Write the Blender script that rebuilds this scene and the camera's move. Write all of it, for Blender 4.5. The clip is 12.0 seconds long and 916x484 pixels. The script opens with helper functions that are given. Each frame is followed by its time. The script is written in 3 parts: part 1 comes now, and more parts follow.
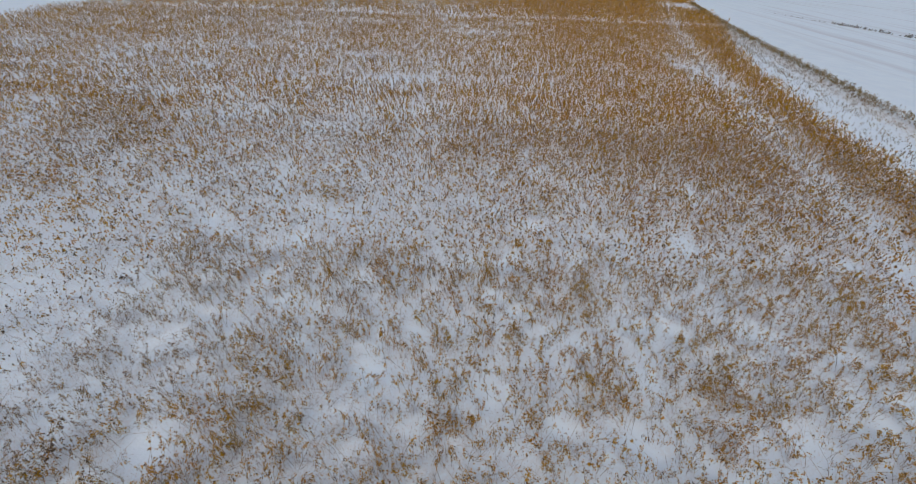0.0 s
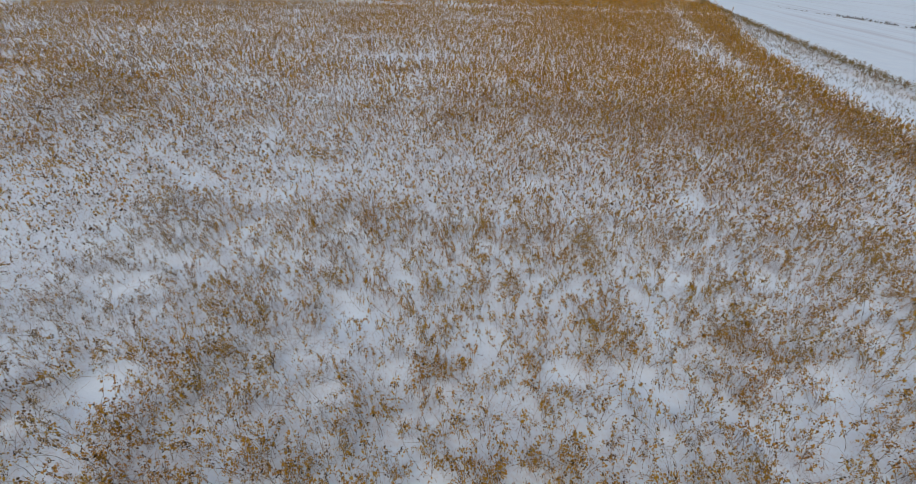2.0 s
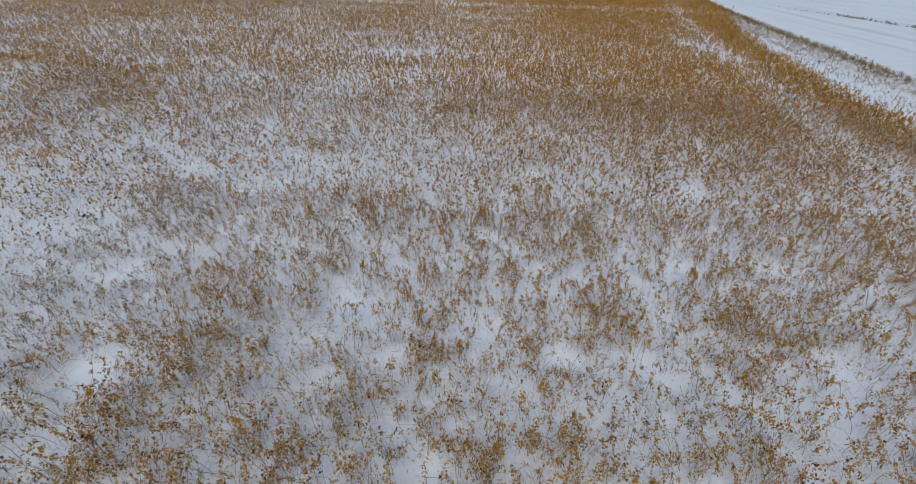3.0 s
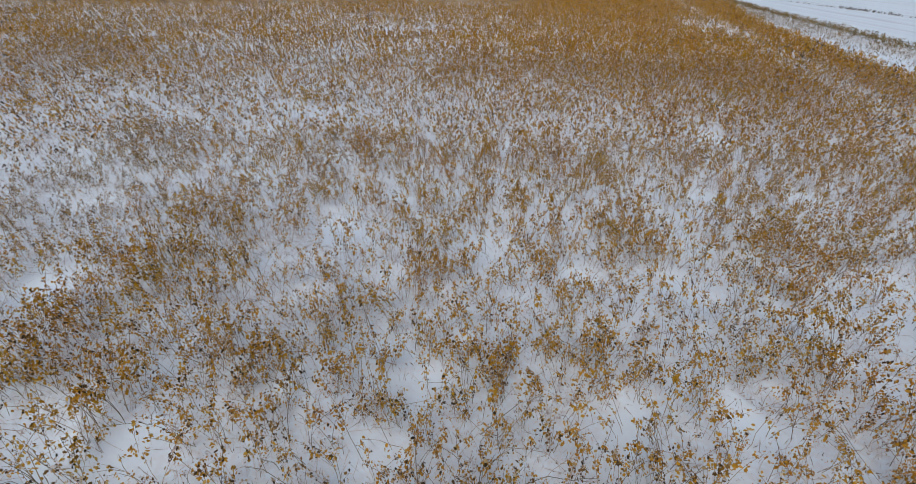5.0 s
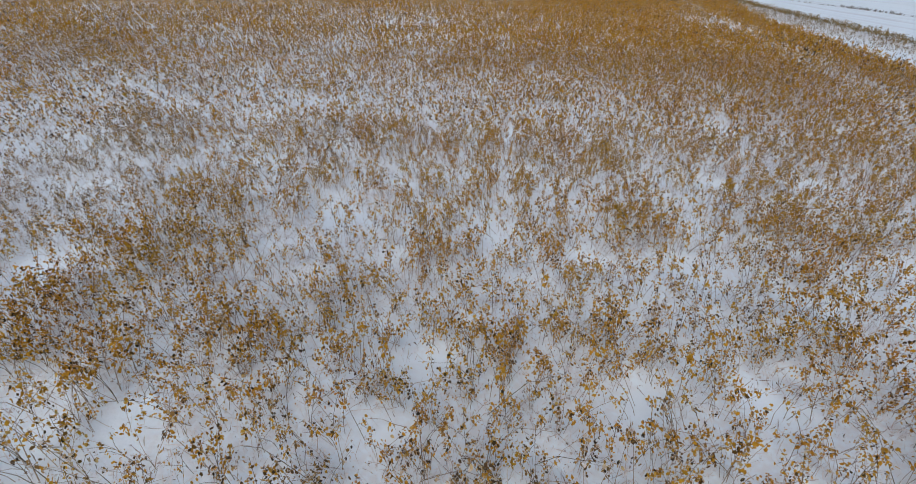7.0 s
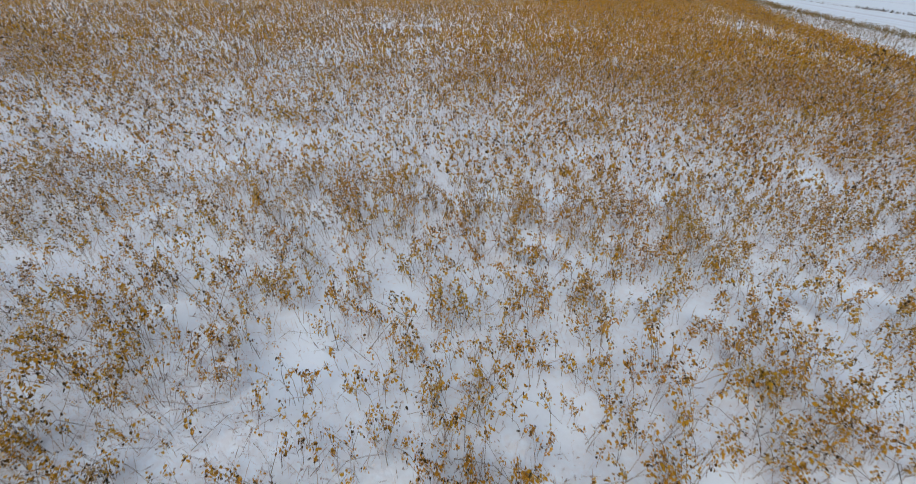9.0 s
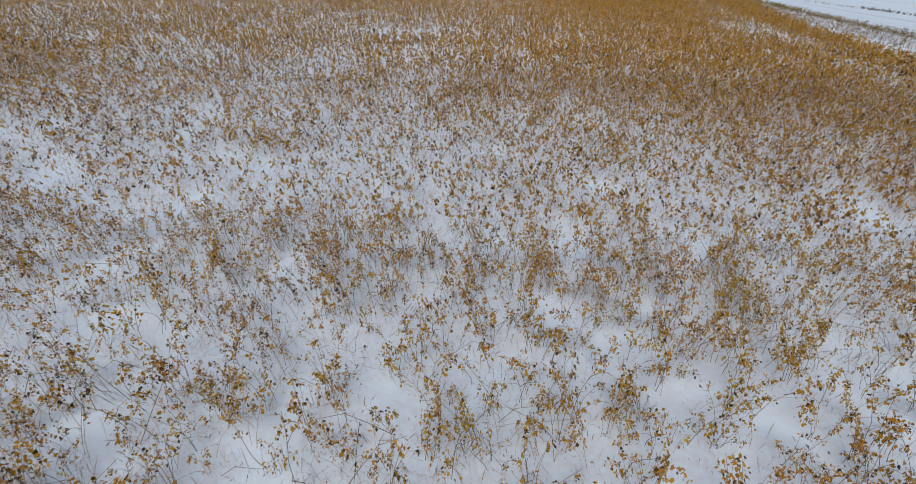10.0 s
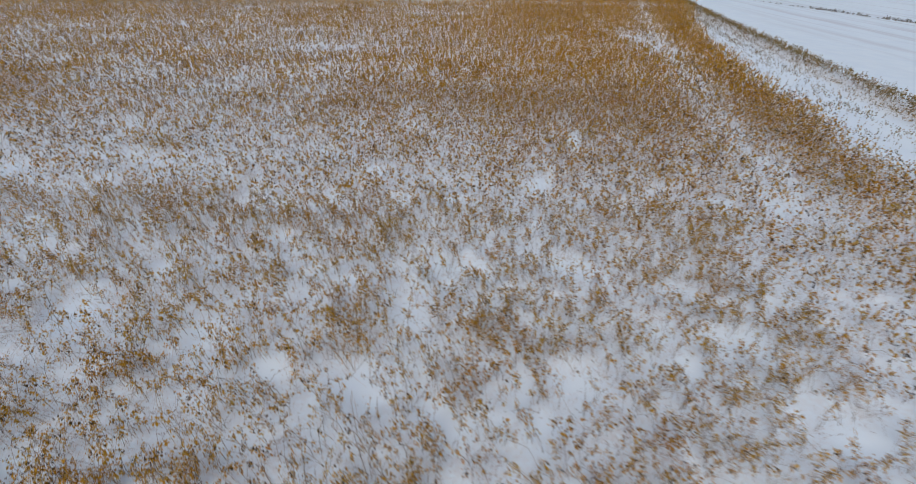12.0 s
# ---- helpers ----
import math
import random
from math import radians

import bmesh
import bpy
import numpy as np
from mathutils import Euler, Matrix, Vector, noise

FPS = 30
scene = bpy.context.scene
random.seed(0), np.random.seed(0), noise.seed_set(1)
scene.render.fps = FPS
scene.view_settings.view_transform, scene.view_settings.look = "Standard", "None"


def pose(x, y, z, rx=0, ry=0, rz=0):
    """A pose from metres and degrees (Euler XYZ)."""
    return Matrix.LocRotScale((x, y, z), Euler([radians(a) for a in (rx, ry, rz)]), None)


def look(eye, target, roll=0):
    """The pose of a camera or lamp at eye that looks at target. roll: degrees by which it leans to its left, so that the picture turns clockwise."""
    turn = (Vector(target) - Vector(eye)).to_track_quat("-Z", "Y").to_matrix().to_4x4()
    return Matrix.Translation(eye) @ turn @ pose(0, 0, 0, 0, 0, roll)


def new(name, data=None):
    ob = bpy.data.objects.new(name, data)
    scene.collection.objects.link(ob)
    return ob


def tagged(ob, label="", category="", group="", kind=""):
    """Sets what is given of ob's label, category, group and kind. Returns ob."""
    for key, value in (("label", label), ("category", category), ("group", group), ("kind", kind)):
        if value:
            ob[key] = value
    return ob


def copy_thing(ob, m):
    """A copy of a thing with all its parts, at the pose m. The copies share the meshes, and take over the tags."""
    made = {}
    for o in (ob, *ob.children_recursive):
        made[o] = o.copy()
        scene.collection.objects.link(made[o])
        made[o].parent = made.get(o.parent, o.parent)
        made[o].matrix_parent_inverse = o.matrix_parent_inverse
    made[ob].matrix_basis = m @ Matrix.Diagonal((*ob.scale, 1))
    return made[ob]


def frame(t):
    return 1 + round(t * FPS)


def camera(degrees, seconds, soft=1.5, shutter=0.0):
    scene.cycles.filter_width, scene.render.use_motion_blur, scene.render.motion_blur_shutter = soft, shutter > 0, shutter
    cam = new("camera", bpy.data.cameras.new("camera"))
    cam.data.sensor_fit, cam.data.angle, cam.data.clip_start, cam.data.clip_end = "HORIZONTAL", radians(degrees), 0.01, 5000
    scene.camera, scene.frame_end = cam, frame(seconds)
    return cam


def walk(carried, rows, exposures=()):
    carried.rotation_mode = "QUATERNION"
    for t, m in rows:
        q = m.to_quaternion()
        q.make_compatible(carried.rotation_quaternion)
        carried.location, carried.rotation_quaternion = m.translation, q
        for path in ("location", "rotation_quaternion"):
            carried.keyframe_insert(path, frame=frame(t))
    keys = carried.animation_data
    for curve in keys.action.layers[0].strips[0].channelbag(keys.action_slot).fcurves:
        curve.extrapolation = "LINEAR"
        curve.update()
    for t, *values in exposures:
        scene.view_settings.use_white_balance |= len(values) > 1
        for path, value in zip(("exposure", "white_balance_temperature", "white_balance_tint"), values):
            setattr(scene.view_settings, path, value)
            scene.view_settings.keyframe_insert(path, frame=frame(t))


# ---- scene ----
cam = camera(91.2, 12.0, soft=0.3, shutter=0.18)
PATH = [
    (0, (0.203, 0.212, 4.821), (0.111, 1.895, 3.744), 1.8),
    (0.5, (0.232, 0.211, 4.669), (0.136, 1.894, 3.593), 1.8),
    (1, (0.272, 0.237, 4.419), (0.174, 1.92, 3.343), 1.7),
    (1.5, (0.303, 0.232, 4.082), (0.204, 1.918, 3.011), 1.6),
    (2, (0.365, 0.212, 3.849), (0.264, 1.899, 2.779), 1.6),
    (2.5, (0.383, 0.215, 3.813), (0.281, 1.903, 2.746), 1.6),
    (3, (0.403, 0.176, 3.622), (0.301, 1.865, 2.557), 1.6),
    (3.5, (0.443, 0.14, 3.235), (0.338, 1.832, 2.173), 1.4),
    (3.7, (0.432, 0.137, 3.083), (0.33, 1.826, 2.017), 1.5),
    (5.3, (0.398, 0.116, 2.468), (0.29, 1.815, 1.418), 1.2),
    (5.5, (0.411, 0.116, 2.451), (0.302, 1.813, 1.4), 1.2),
    (6, (0.419, 0.124, 2.441), (0.31, 1.821, 1.388), 1.2),
    (6.5, (0.381, 0.084, 2.378), (0.271, 1.782, 1.326), 1.2),
    (6.7, (0.379, 0.057, 2.317), (0.27, 1.755, 1.266), 1.3),
    (8.3, (0.133, 1.352, 2.324), (0.037, 3.042, 1.26), 1.7),
    (8.5, (0.099, 1.603, 2.312), (-0.001, 3.295, 1.252), 1.7),
    (9, (-0.044, 2.307, 2.32), (-0.141, 4.0, 1.258), 1.8),
    (9.5, (-0.188, 2.856, 2.313), (-0.281, 4.547, 1.25), 1.8),
    (10, (-0.136, 3.295, 2.356), (-0.232, 4.988, 1.295), 1.7),
    (10.5, (0.31, 3.449, 2.476), (0.217, 5.142, 1.415), 1.6),
    (11, (0.974, 3.065, 2.705), (0.898, 4.757, 1.643), 1.4),
    (11.5, (1.889, 2.172, 3.044), (1.807, 3.862, 1.978), 1.3),
    (12, (3.296, 0.784, 3.4), (3.202, 2.473, 2.333), 0.9),
]
walk(cam, [(t, look(eye, target, roll)) for t, eye, target, roll in PATH], [(0, -.11), (2, -.1), (3.5, -.01), (6, .1), (8.5, .13), (12, .05)])

# ---- light ----
world = bpy.data.worlds.new("overcast_sky")
scene.world = world
world.use_nodes = True
wn = world.node_tree
sky = wn.nodes.new("ShaderNodeTexSky")
sky.sky_type = "NISHITA"
sky.sun_disc = False
sky.sun_elevation, sky.sun_rotation = radians(42), radians(200)
sky.dust_density = 3.0
wn.nodes["Background"].inputs["Strength"].default_value = 0.097
wn.links.new(sky.outputs["Color"], wn.nodes["Background"].inputs["Color"])

sun = new("sun", bpy.data.lights.new("sun", "SUN"))
sun.data.energy, sun.data.angle, sun.data.color = 0.96, radians(40), (0.93, 0.985, 1.0)
sun.matrix_world = look((0, 0, 30), (6, 20, 0))

# ---- numbers of the plan ----
SEED = 7
rng = np.random.default_rng(SEED)


def lattice(x, y, size, seed):
    """Smooth value noise, -1 to 1, with cells of that size in metres."""
    x, y, turn = np.asarray(x, float), np.asarray(y, float), 0.4 + 2.399 * seed
    x, y = (math.cos(turn) * x - math.sin(turn) * y) / size + 5311.7, (math.sin(turn) * x + math.cos(turn) * y) / size + 4173.3
    i, j = np.floor(x).astype(np.int64), np.floor(y).astype(np.int64)
    u, v = x - i, y - j
    u, v = u * u * (3 - 2 * u), v * v * (3 - 2 * v)

    def corner(a, b):
        h = (a * 374761393 + b * 668265263 + seed * 982451653) & 0x7FFFFFFF
        h = ((h ^ (h >> 13)) * 1274126177) & 0x7FFFFFFF
        return ((h ^ (h >> 16)) & 0xFFFF) / 32767.5 - 1

    return (corner(i, j) * (1 - u) + corner(i + 1, j) * u) * (1 - v) + (corner(i, j + 1) * (1 - u) + corner(i + 1, j + 1) * u) * v


def blots(x, y, spots, hard=1.0):
    """The strongest of some soft oval spots (x, y, half width, half depth) at a place, 0 to 1."""
    x, y = x + 0.14 * lattice(x, y, .25, 71) + 0.08 * lattice(x, y, .1, 73), y + 0.14 * lattice(x, y, .25, 72) + 0.08 * lattice(x, y, .1, 74)
    best = np.zeros_like(np.asarray(x, float))
    for cx, cy, rx, ry in spots:
        d = ((x - cx) / rx) ** 2 + ((y - cy) / ry) ** 2
        best = np.maximum(best, np.exp(-1.15 * hard * d ** hard))
    return best


# bare snow between the plants: x, y, half width, half depth
BARE_NEAR = [(-1.12, 4.37, .27, .30), (0.43, 4.05, .19, .28), (2.25, 3.5, .24, .33), (1.43, 2.79, .19, .18), (-0.24, 2.63, .22, .13), (-0.09, 2.29, .25, .12),
             (-3.5, 3.0, .4, .35), (-1.8, 2.3, .26, .2), (-1.62, 1.67, .22, .2), (2.27, 2.02, .19, .3), (1.98, 2.48, .2, .25), (1.45, 2.03, .22, .19),
             (-0.2, 1.72, .2, .12), (-2.2, 1.5, .2, .2), (3.2, 3.15, .33, .22), (3.87, 3.2, .25, .18), (4.28, 3.65, .22, .28), (0.36, 4.12, .25, .22),
             (1.28, 3.6, .3, .28), (5.27, 4.41, .22, .23), (6.23, 4.4, .3, .36), (5.41, 3.94, .22, .22), (6.6, 3.28, .3, .27)]
BARE_MIDDLE = [(-1.8, 6.3, .24, .28), (-2.85, 5.65, .22, .23), (-3.5, 6.12, .2, .29), (-3.3, 7.4, .26, .3), (0.49, 6.05, .18, .26), (0.05, 7.05, .28, .24),
               (0.79, 7.2, .3, .26), (1.95, 7.27, .2, .29), (2.7, 5.6, .42, .24), (3.16, 5.5, .42, .25), (2.64, 4.4, .24, .34), (4.2, 7.93, .17, .35),
               (4.85, 5.54, .23, .24), (5.6, 5.24, .22, .25), (4.55, 5.64, .45, .2), (7.33, 7.65, .3, .32), (8.2, 7.7, .3, .4), (4.44, 8.1, .2, .5),
               (-0.06, 5.37, .16, .11), (-0.57, 5.26, .14, .13), (-1.28, 6.82, .18, .18), (-2.35, 4.75, .27, .24)]
BARE_FAR = [(-4.8, 9.5, .22, .26), (0.45, 11.3, .26, .36), (1.35, 8.4, .3, .22), (0.46, 9.2, .12, .45), (-9.04, 10.77, .32, .36), (-5.5, 8.1, .25, .3),
            (-3.0, 5.7, .28, .17), (-2.8, 3.9, .2, .15), (2.8, 7.3, .2, .21)]
BARE_MORE = [(0.0, 9.5, .22, .25), (1.57, 11.3, .26, .3), (-3.6, 10.9, .22, .35), (5.35, 10.6, .18, .8), (3.7, 3.6, .2, .25), (5.8, 4.3, .2, .25), (0.96, 1.9, .16, .12),
             (-0.32, 4.5, .2, .12), (0.84, 5.8, .14, .2), (1.76, 5.1, .2, .14), (2.93, 3.33, .22, .2), (0.0, 2.03, .16, .1), (-0.21, 6.93, .2, .22)]
BARE_LEFT = [(-5.47, 5.84, .65, .33), (-4.0, 5.1, .75, .28), (-4.3, 4.5, .5, .32), (-5.9, 4.3, .62, .6), (-4.6, 3.4, .65, .5), (-7.2, 5.7, .65, .45), (-3.5, 2.9, .45, .4)]
# long pale drifts further out
DRIFTS = [(-9.46, 14.5, 2.9, .55), (-13, 17, 2.3, .8), (-3.6, 20.7, 1.9, .8), (-17.7, 23, 1.3, .5), (-16.9, 19.3, 1.6, .4), (-3.7, 16.5, 2.9, .5), (-7.7, 15.5, 1.3, .5),
          (-.3, 35.7, 2.7, 1.5), (3, 41.5, 2.1, 1.6), (-13.9, 36.5, 2.6, 1.3), (-18.7, 17.8, 1.5, .8), (-15.6, 15, 1.4, .6), (-25.3, 25.6, 2.2, 1.2),
          (-6, 25.6, 2, .8), (-13.6, 21.7, 1.2, .6), (10.6, 26, 1.0, 4), (-5.2, 14.2, 1.6, .5)]
# thickets of amber leaves
THICK_NEAR = [(1.03, 2.55, .25, .22), (-2.65, 4.0, .33, .42), (-2.6, 3.5, .3, .4), (-.18, 2.92, .42, .3), (1.76, 3.88, .33, .34), (3.34, 4.17, .29, .34),
              (-1.47, 1.7, .36, .13), (-2.31, 2.05, .36, .25), (-.13, 1.82, .08, .17), (-.79, 1.42, .1, .11), (-.56, 1.62, .09, .05), (.5, 1.75, .13, .09),
              (.94, 2.15, .12, .19), (1.45, 2.19, .15, .15), (1.56, 1.81, .11, .07), (1.99, 2.15, .12, .16), (2.24, 1.76, .19, .17), (2.87, 2.2, .2, .5),
              (.08, 3.59, .26, .3), (.93, 3.79, .22, .23), (-1.71, 2.34, .24, .12), (.58, 2.44, .12, .22), (.25, 1.38, .09, .09)]
THICK_MIDDLE = [(-1.78, 7.0, .3, .2), (-1.03, 7.0, .25, .45), (.45, 7.5, .18, .35), (0, 5.88, .07, .2), (2.0, 6.2, .26, .32), (1.76, 5.02, .2, .24),
                (1.87, 4.42, .2, .17), (.78, 6.05, .13, .14), (-.57, 4.4, .19, .1), (-1.14, 4.99, .22, .12), (-1.51, 4.87, .12, .13), (.77, 5.02, .15, .17),
                (.71, 4.52, .14, .2), (3.08, 6.95, .2, .4), (-2.22, 4.11, .2, .2), (-.01, 4.7, .18, .18), (3.24, 3.54, .2, .16), (3.79, 4.1, .22, .3),
                (6.29, 5.67, .16, .5), (5.67, 3.59, .16, .2), (5.46, 2.97, .34, .2), (3.78, 2.66, .17, .11), (7.79, 4.68, .2, .5), (2.15, 4.14, .33, .17)]
THICK_MORE = [(-1.09, 7.47, 0.3, 0.3), (-2.01, 7.51, 0.28, 0.22), (0.6, 7.86, 0.25, 0.35), (0.02, 6.14, 0.12, 0.16), (-1.41, 5.49, 0.14, 0.2), (2.08, 6.68, 0.3, 0.3), (-2.28, 6.38, 0.28, 0.25), (0.81, 6.33, 0.18, 0.2), (2.14, 7.85, 0.2, 0.4), (5.33, 5.71, 0.3, 0.3), (5.89, 3.82, 0.15, 0.2), (-0.78, 12.73, 0.5, 0.5), (9.7, 9.27, 0.35, 0.5), (-0.59, 1.71, 0.12, 0.1), (0.28, 1.54, 0.12, 0.1)]
THICK_FAR = [(-13.7, 24.9, 1.6, 1), (-6.8, 29, 2.5, 2.1), (-8.3, 18.8, 1.5, 1.4), (-7.4, 12.1, 1.4, .7), (-9.9, 12.2, 1, .6), (-10.9, 9.8, .8, .6), (-8.9, 7.4, .5, .3),
             (-13.1, 17.3, .9, .4), (-6.4, 34, 2.5, 4), (-3.5, 9.4, .45, .3), (-5.1, 9.2, .4, .26), (-8.5, 8.2, .5, .3), (9.3, 8.6, .6, 1.2), (8.9, 6.8, .5, .9),
             (9.8, 12.3, .7, 1.1), (11.6, 15.5, .7, 2.2), (13.3, 23, .9, 4), (16, 34, 1.2, 7), (2.09, 6.04, .17, .3), (1.27, 5.81, .23, .23)]


def bank_x(y):
    """The line of the bank beside the field track."""
    return 12.9 + 0.145 * y + 0.0008 * np.minimum(y, 90) ** 2


def edge_x(y):
    """The field's edge towards the track."""
    return np.minimum(10.5 + 0.055 * y + 0.0037 * y ** 2, bank_x(y) - 0.5) + 0.25 * lattice(y * 0, y, 2.3, 5) + 0.15 * lattice(y * 0, y, 0.7, 6)


def pale_x(y):
    """The middle of the thin strip inside the field's edge."""
    return 9.3 + 0.17 * np.maximum(y - 12, -3) + 0.0012 * np.maximum(y - 12, 0) ** 2


def soil(x, y):
    """The lie of the land, in metres."""
    b = x - bank_x(y)
    bank = 0.16 * np.exp(-(b / 0.45) ** 2)
    fall = -np.clip(b - 0.5, 0, 45) * 0.07
    track = -0.05 * np.exp(-((b + 2.2) / 1.2) ** 2)
    return bank + np.where(b > 0.5, fall, 0) + track


def bareness(x, y):
    return np.maximum.reduce([blots(x, y, BARE_NEAR, 1.4), blots(x, y, BARE_MIDDLE, 1.4), blots(x, y, BARE_FAR, 1.4), blots(x, y, BARE_MORE, 1.4), 0.25 * blots(x, y, BARE_LEFT, 1.4)])


def thickness(x, y):
    return np.maximum.reduce([blots(x, y, THICK_NEAR), blots(x, y, THICK_MIDDLE), 0.9 * blots(x, y, THICK_MORE), 0.42 * blots(x, y, THICK_FAR)])


def cover(x, y):
    """How densely plants stand: about 1 in an average spot, 0 on bare snow."""
    c = 0.9 + 0.13 * lattice(x, y, 0.8, 1) + 0.16 * lattice(x, y, 0.3, 2) + 0.16 * lattice(x, y * 2.2, 3.1, 3)
    c = np.clip(c, 0.45, 2) + 0.3 * np.clip((4.5 - y) / 2, 0, 1) * (np.abs(x) < 5) + 0.25 * np.clip((y - 9) / 8, 0, 1) + 0.1 * np.clip((y - 15) / 8, 0, 1) * np.clip((x + 2) / 5, 0, 1)
    sparse = blots(x, y, [(-5.4, 4.3, 2.6, 1.7), (-8.5, 5.0, 2.6, 1.6), (-4.3, 6.2, 1.3, .9)], 2)
    c *= 1 + 0.2 * sparse
    c += 0.06 * np.clip((y - 4.3) / 2, 0, 1) + 0.16 * np.clip((y - 6.9) / 1.2, 0, 1)
    dense_edge = np.exp(-((x - edge_x(y) + 1.2) / 0.9) ** 2)
    c += 0.6 * dense_edge + 0.4 * np.clip((x + 2) / 6, 0, 1) * np.clip((y - 7) / 8, 0, 1)
    c *= 1 - 0.14 * np.clip((0.5 - x) / 2, 0, 1) * np.clip((y - 5) / 2, 0, 1) * np.clip((16 - y) / 3, 0, 1)
    c += 0.3 * np.clip((x - 2.5) / 3, 0, 1) * np.clip((y - 5) / 3, 0, 1) + 0.15 * np.clip((x + 2) / 2, 0, 1) * np.clip((y - 6) / 3, 0, 1)
    c += 0.4 * lattice(x * 0.4, y, 1.5, 4) * np.clip((y - 11) / 4, 0, 1) * np.clip((5 - x) / 5, 0, 1)
    c += 0.35 * thickness(x, y) - 0.05
    c *= 1 - 0.55 * np.exp(-((x - pale_x(y)) / 0.75) ** 2) * (y > 7)
    c *= 1 - 0.72 * blots(x, y, DRIFTS, 1.3)
    c *= 1 - 0.88 * bareness(x, y)
    c *= np.clip((np.where(y > 66, bank_x(y), edge_x(y)) - x) / 1.2 + 0.35, 0, 1)
    # the field ends in a ragged line far off
    end = 64 + 0.9 * (x + 22) + 3 * lattice(x, y, 6, 9)
    c *= np.clip((end - y) / 4 + 0.5, 0, 1)
    wedge = (x > 20) & (y > 66.6 - 4 * (x - 20.4)) & (y < 67 + 0.5 * (x - 20))
    c *= np.where(wedge, 0.05, 1)
    c *= np.clip((x + 39 + 2 * lattice(x, y, 5, 11)) / 4, 0, 1)
    return np.clip(c, 0, 3)


def amber(x, y):
    """The share of plants whose leaves are amber rather than dusted with snow."""
    a = 0.82 + 0.1 * np.clip((y - 6) / 3, 0, 1) + 0.3 * lattice(x, y, 1.6, 21) + 0.6 * thickness(x, y) + 0.25 * np.clip((x + 1) / 5, -1, 1)
    a -= 0.3 * np.exp(-((x - pale_x(y)) / 1.1) ** 2) * (y > 7)
    a -= 0.65 * blots(x, y, [(-6, 4.3, 3.5, 2.2)], 2) + 0.3 * blots(x, y, DRIFTS)
    return np.clip(a, 0.05, 1)


def snow_top(x, y):
    """The snow's surface: the land, low drifts and lumps over the litter."""
    near = np.clip((16 - y) / 4, 0, 1) * np.clip((11 - np.abs(x - 1)) / 3, 0, 1)
    b = bareness(x, y)
    rough = 0.028 * lattice(x, y, 0.19, 31) + 0.016 * lattice(x, y, 0.085, 32)
    return soil(x, y) + 0.03 * lattice(x, y, 1.3, 33) + near * ((1 - 0.85 * b) * rough - 0.025 * b)


# ---- materials ----
def material(name, roughness=0.8):
    m = bpy.data.materials.new(name)
    m.use_nodes = True
    m.node_tree.nodes["Principled BSDF"].inputs["Roughness"].default_value = roughness
    return m, m.node_tree, m.node_tree.nodes["Principled BSDF"]


def ramp(tree, stops):
    r = tree.nodes.new("ShaderNodeValToRGB")
    while len(r.color_ramp.elements) < len(stops):
        r.color_ramp.elements.new(0.5)
    for e, (at, col) in zip(r.color_ramp.elements, stops):
        e.position, e.color = at, (*col, 1)
    return r


def island_material(name, stops, roughness=0.75, grain=60, thin=0.0):
    """Leaves or stalks: each piece takes its own shade, with a fine mottle on it. thin: the share of light that passes through."""
    m, tree, bsdf = material(name, roughness)
    geo = tree.nodes.new("ShaderNodeNewGeometry")
    r = ramp(tree, stops)
    tree.links.new(geo.outputs["Random Per Island"], r.inputs["Fac"])
    tex = tree.nodes.new("ShaderNodeTexNoise")
    tex.inputs["Scale"].default_value = grain
    co = tree.nodes.new("ShaderNodeTexCoord")
    tree.links.new(co.outputs["Object"], tex.inputs["Vector"])
    hsv = tree.nodes.new("ShaderNodeHueSaturation")
    remap = tree.nodes.new("ShaderNodeMapRange")
    remap.inputs["To Min"].default_value, remap.inputs["To Max"].default_value = 0.6, 1.4
    tree.links.new(tex.outputs["Fac"], remap.inputs["Value"])
    tree.links.new(remap.outputs["Result"], hsv.inputs["Value"])
    patch = tree.nodes.new("ShaderNodeTexNoise")
    patch.inputs["Scale"].default_value = 2.5
    tree.links.new(co.outputs["Object"], patch.inputs["Vector"])
    shift = tree.nodes.new("ShaderNodeMapRange")
    shift.inputs["From Min"].default_value, shift.inputs["From Max"].default_value = 0.3, 0.7
    shift.inputs["To Min"].default_value, shift.inputs["To Max"].default_value = 0.49, 0.512
    tree.links.new(patch.outputs["Fac"], shift.inputs["Value"])
    tree.links.new(shift.outputs["Result"], hsv.inputs["Hue"])
    tree.links.new(r.outputs["Color"], hsv.inputs["Color"])
    tree.links.new(hsv.outputs["Color"], bsdf.inputs["Base Color"])
    if thin:
        glow = tree.nodes.new("ShaderNodeBsdfTranslucent")
        tree.links.new(hsv.outputs["Color"], glow.inputs["Color"])
        blend = tree.nodes.new("ShaderNodeMixShader")
        blend.inputs[0].default_value = thin
        tree.links.new(bsdf.outputs["BSDF"], blend.inputs[1])
        tree.links.new(glow.outputs["BSDF"], blend.inputs[2])
        tree.links.new(blend.outputs["Shader"], tree.nodes["Material Output"].inputs["Surface"])
    return m


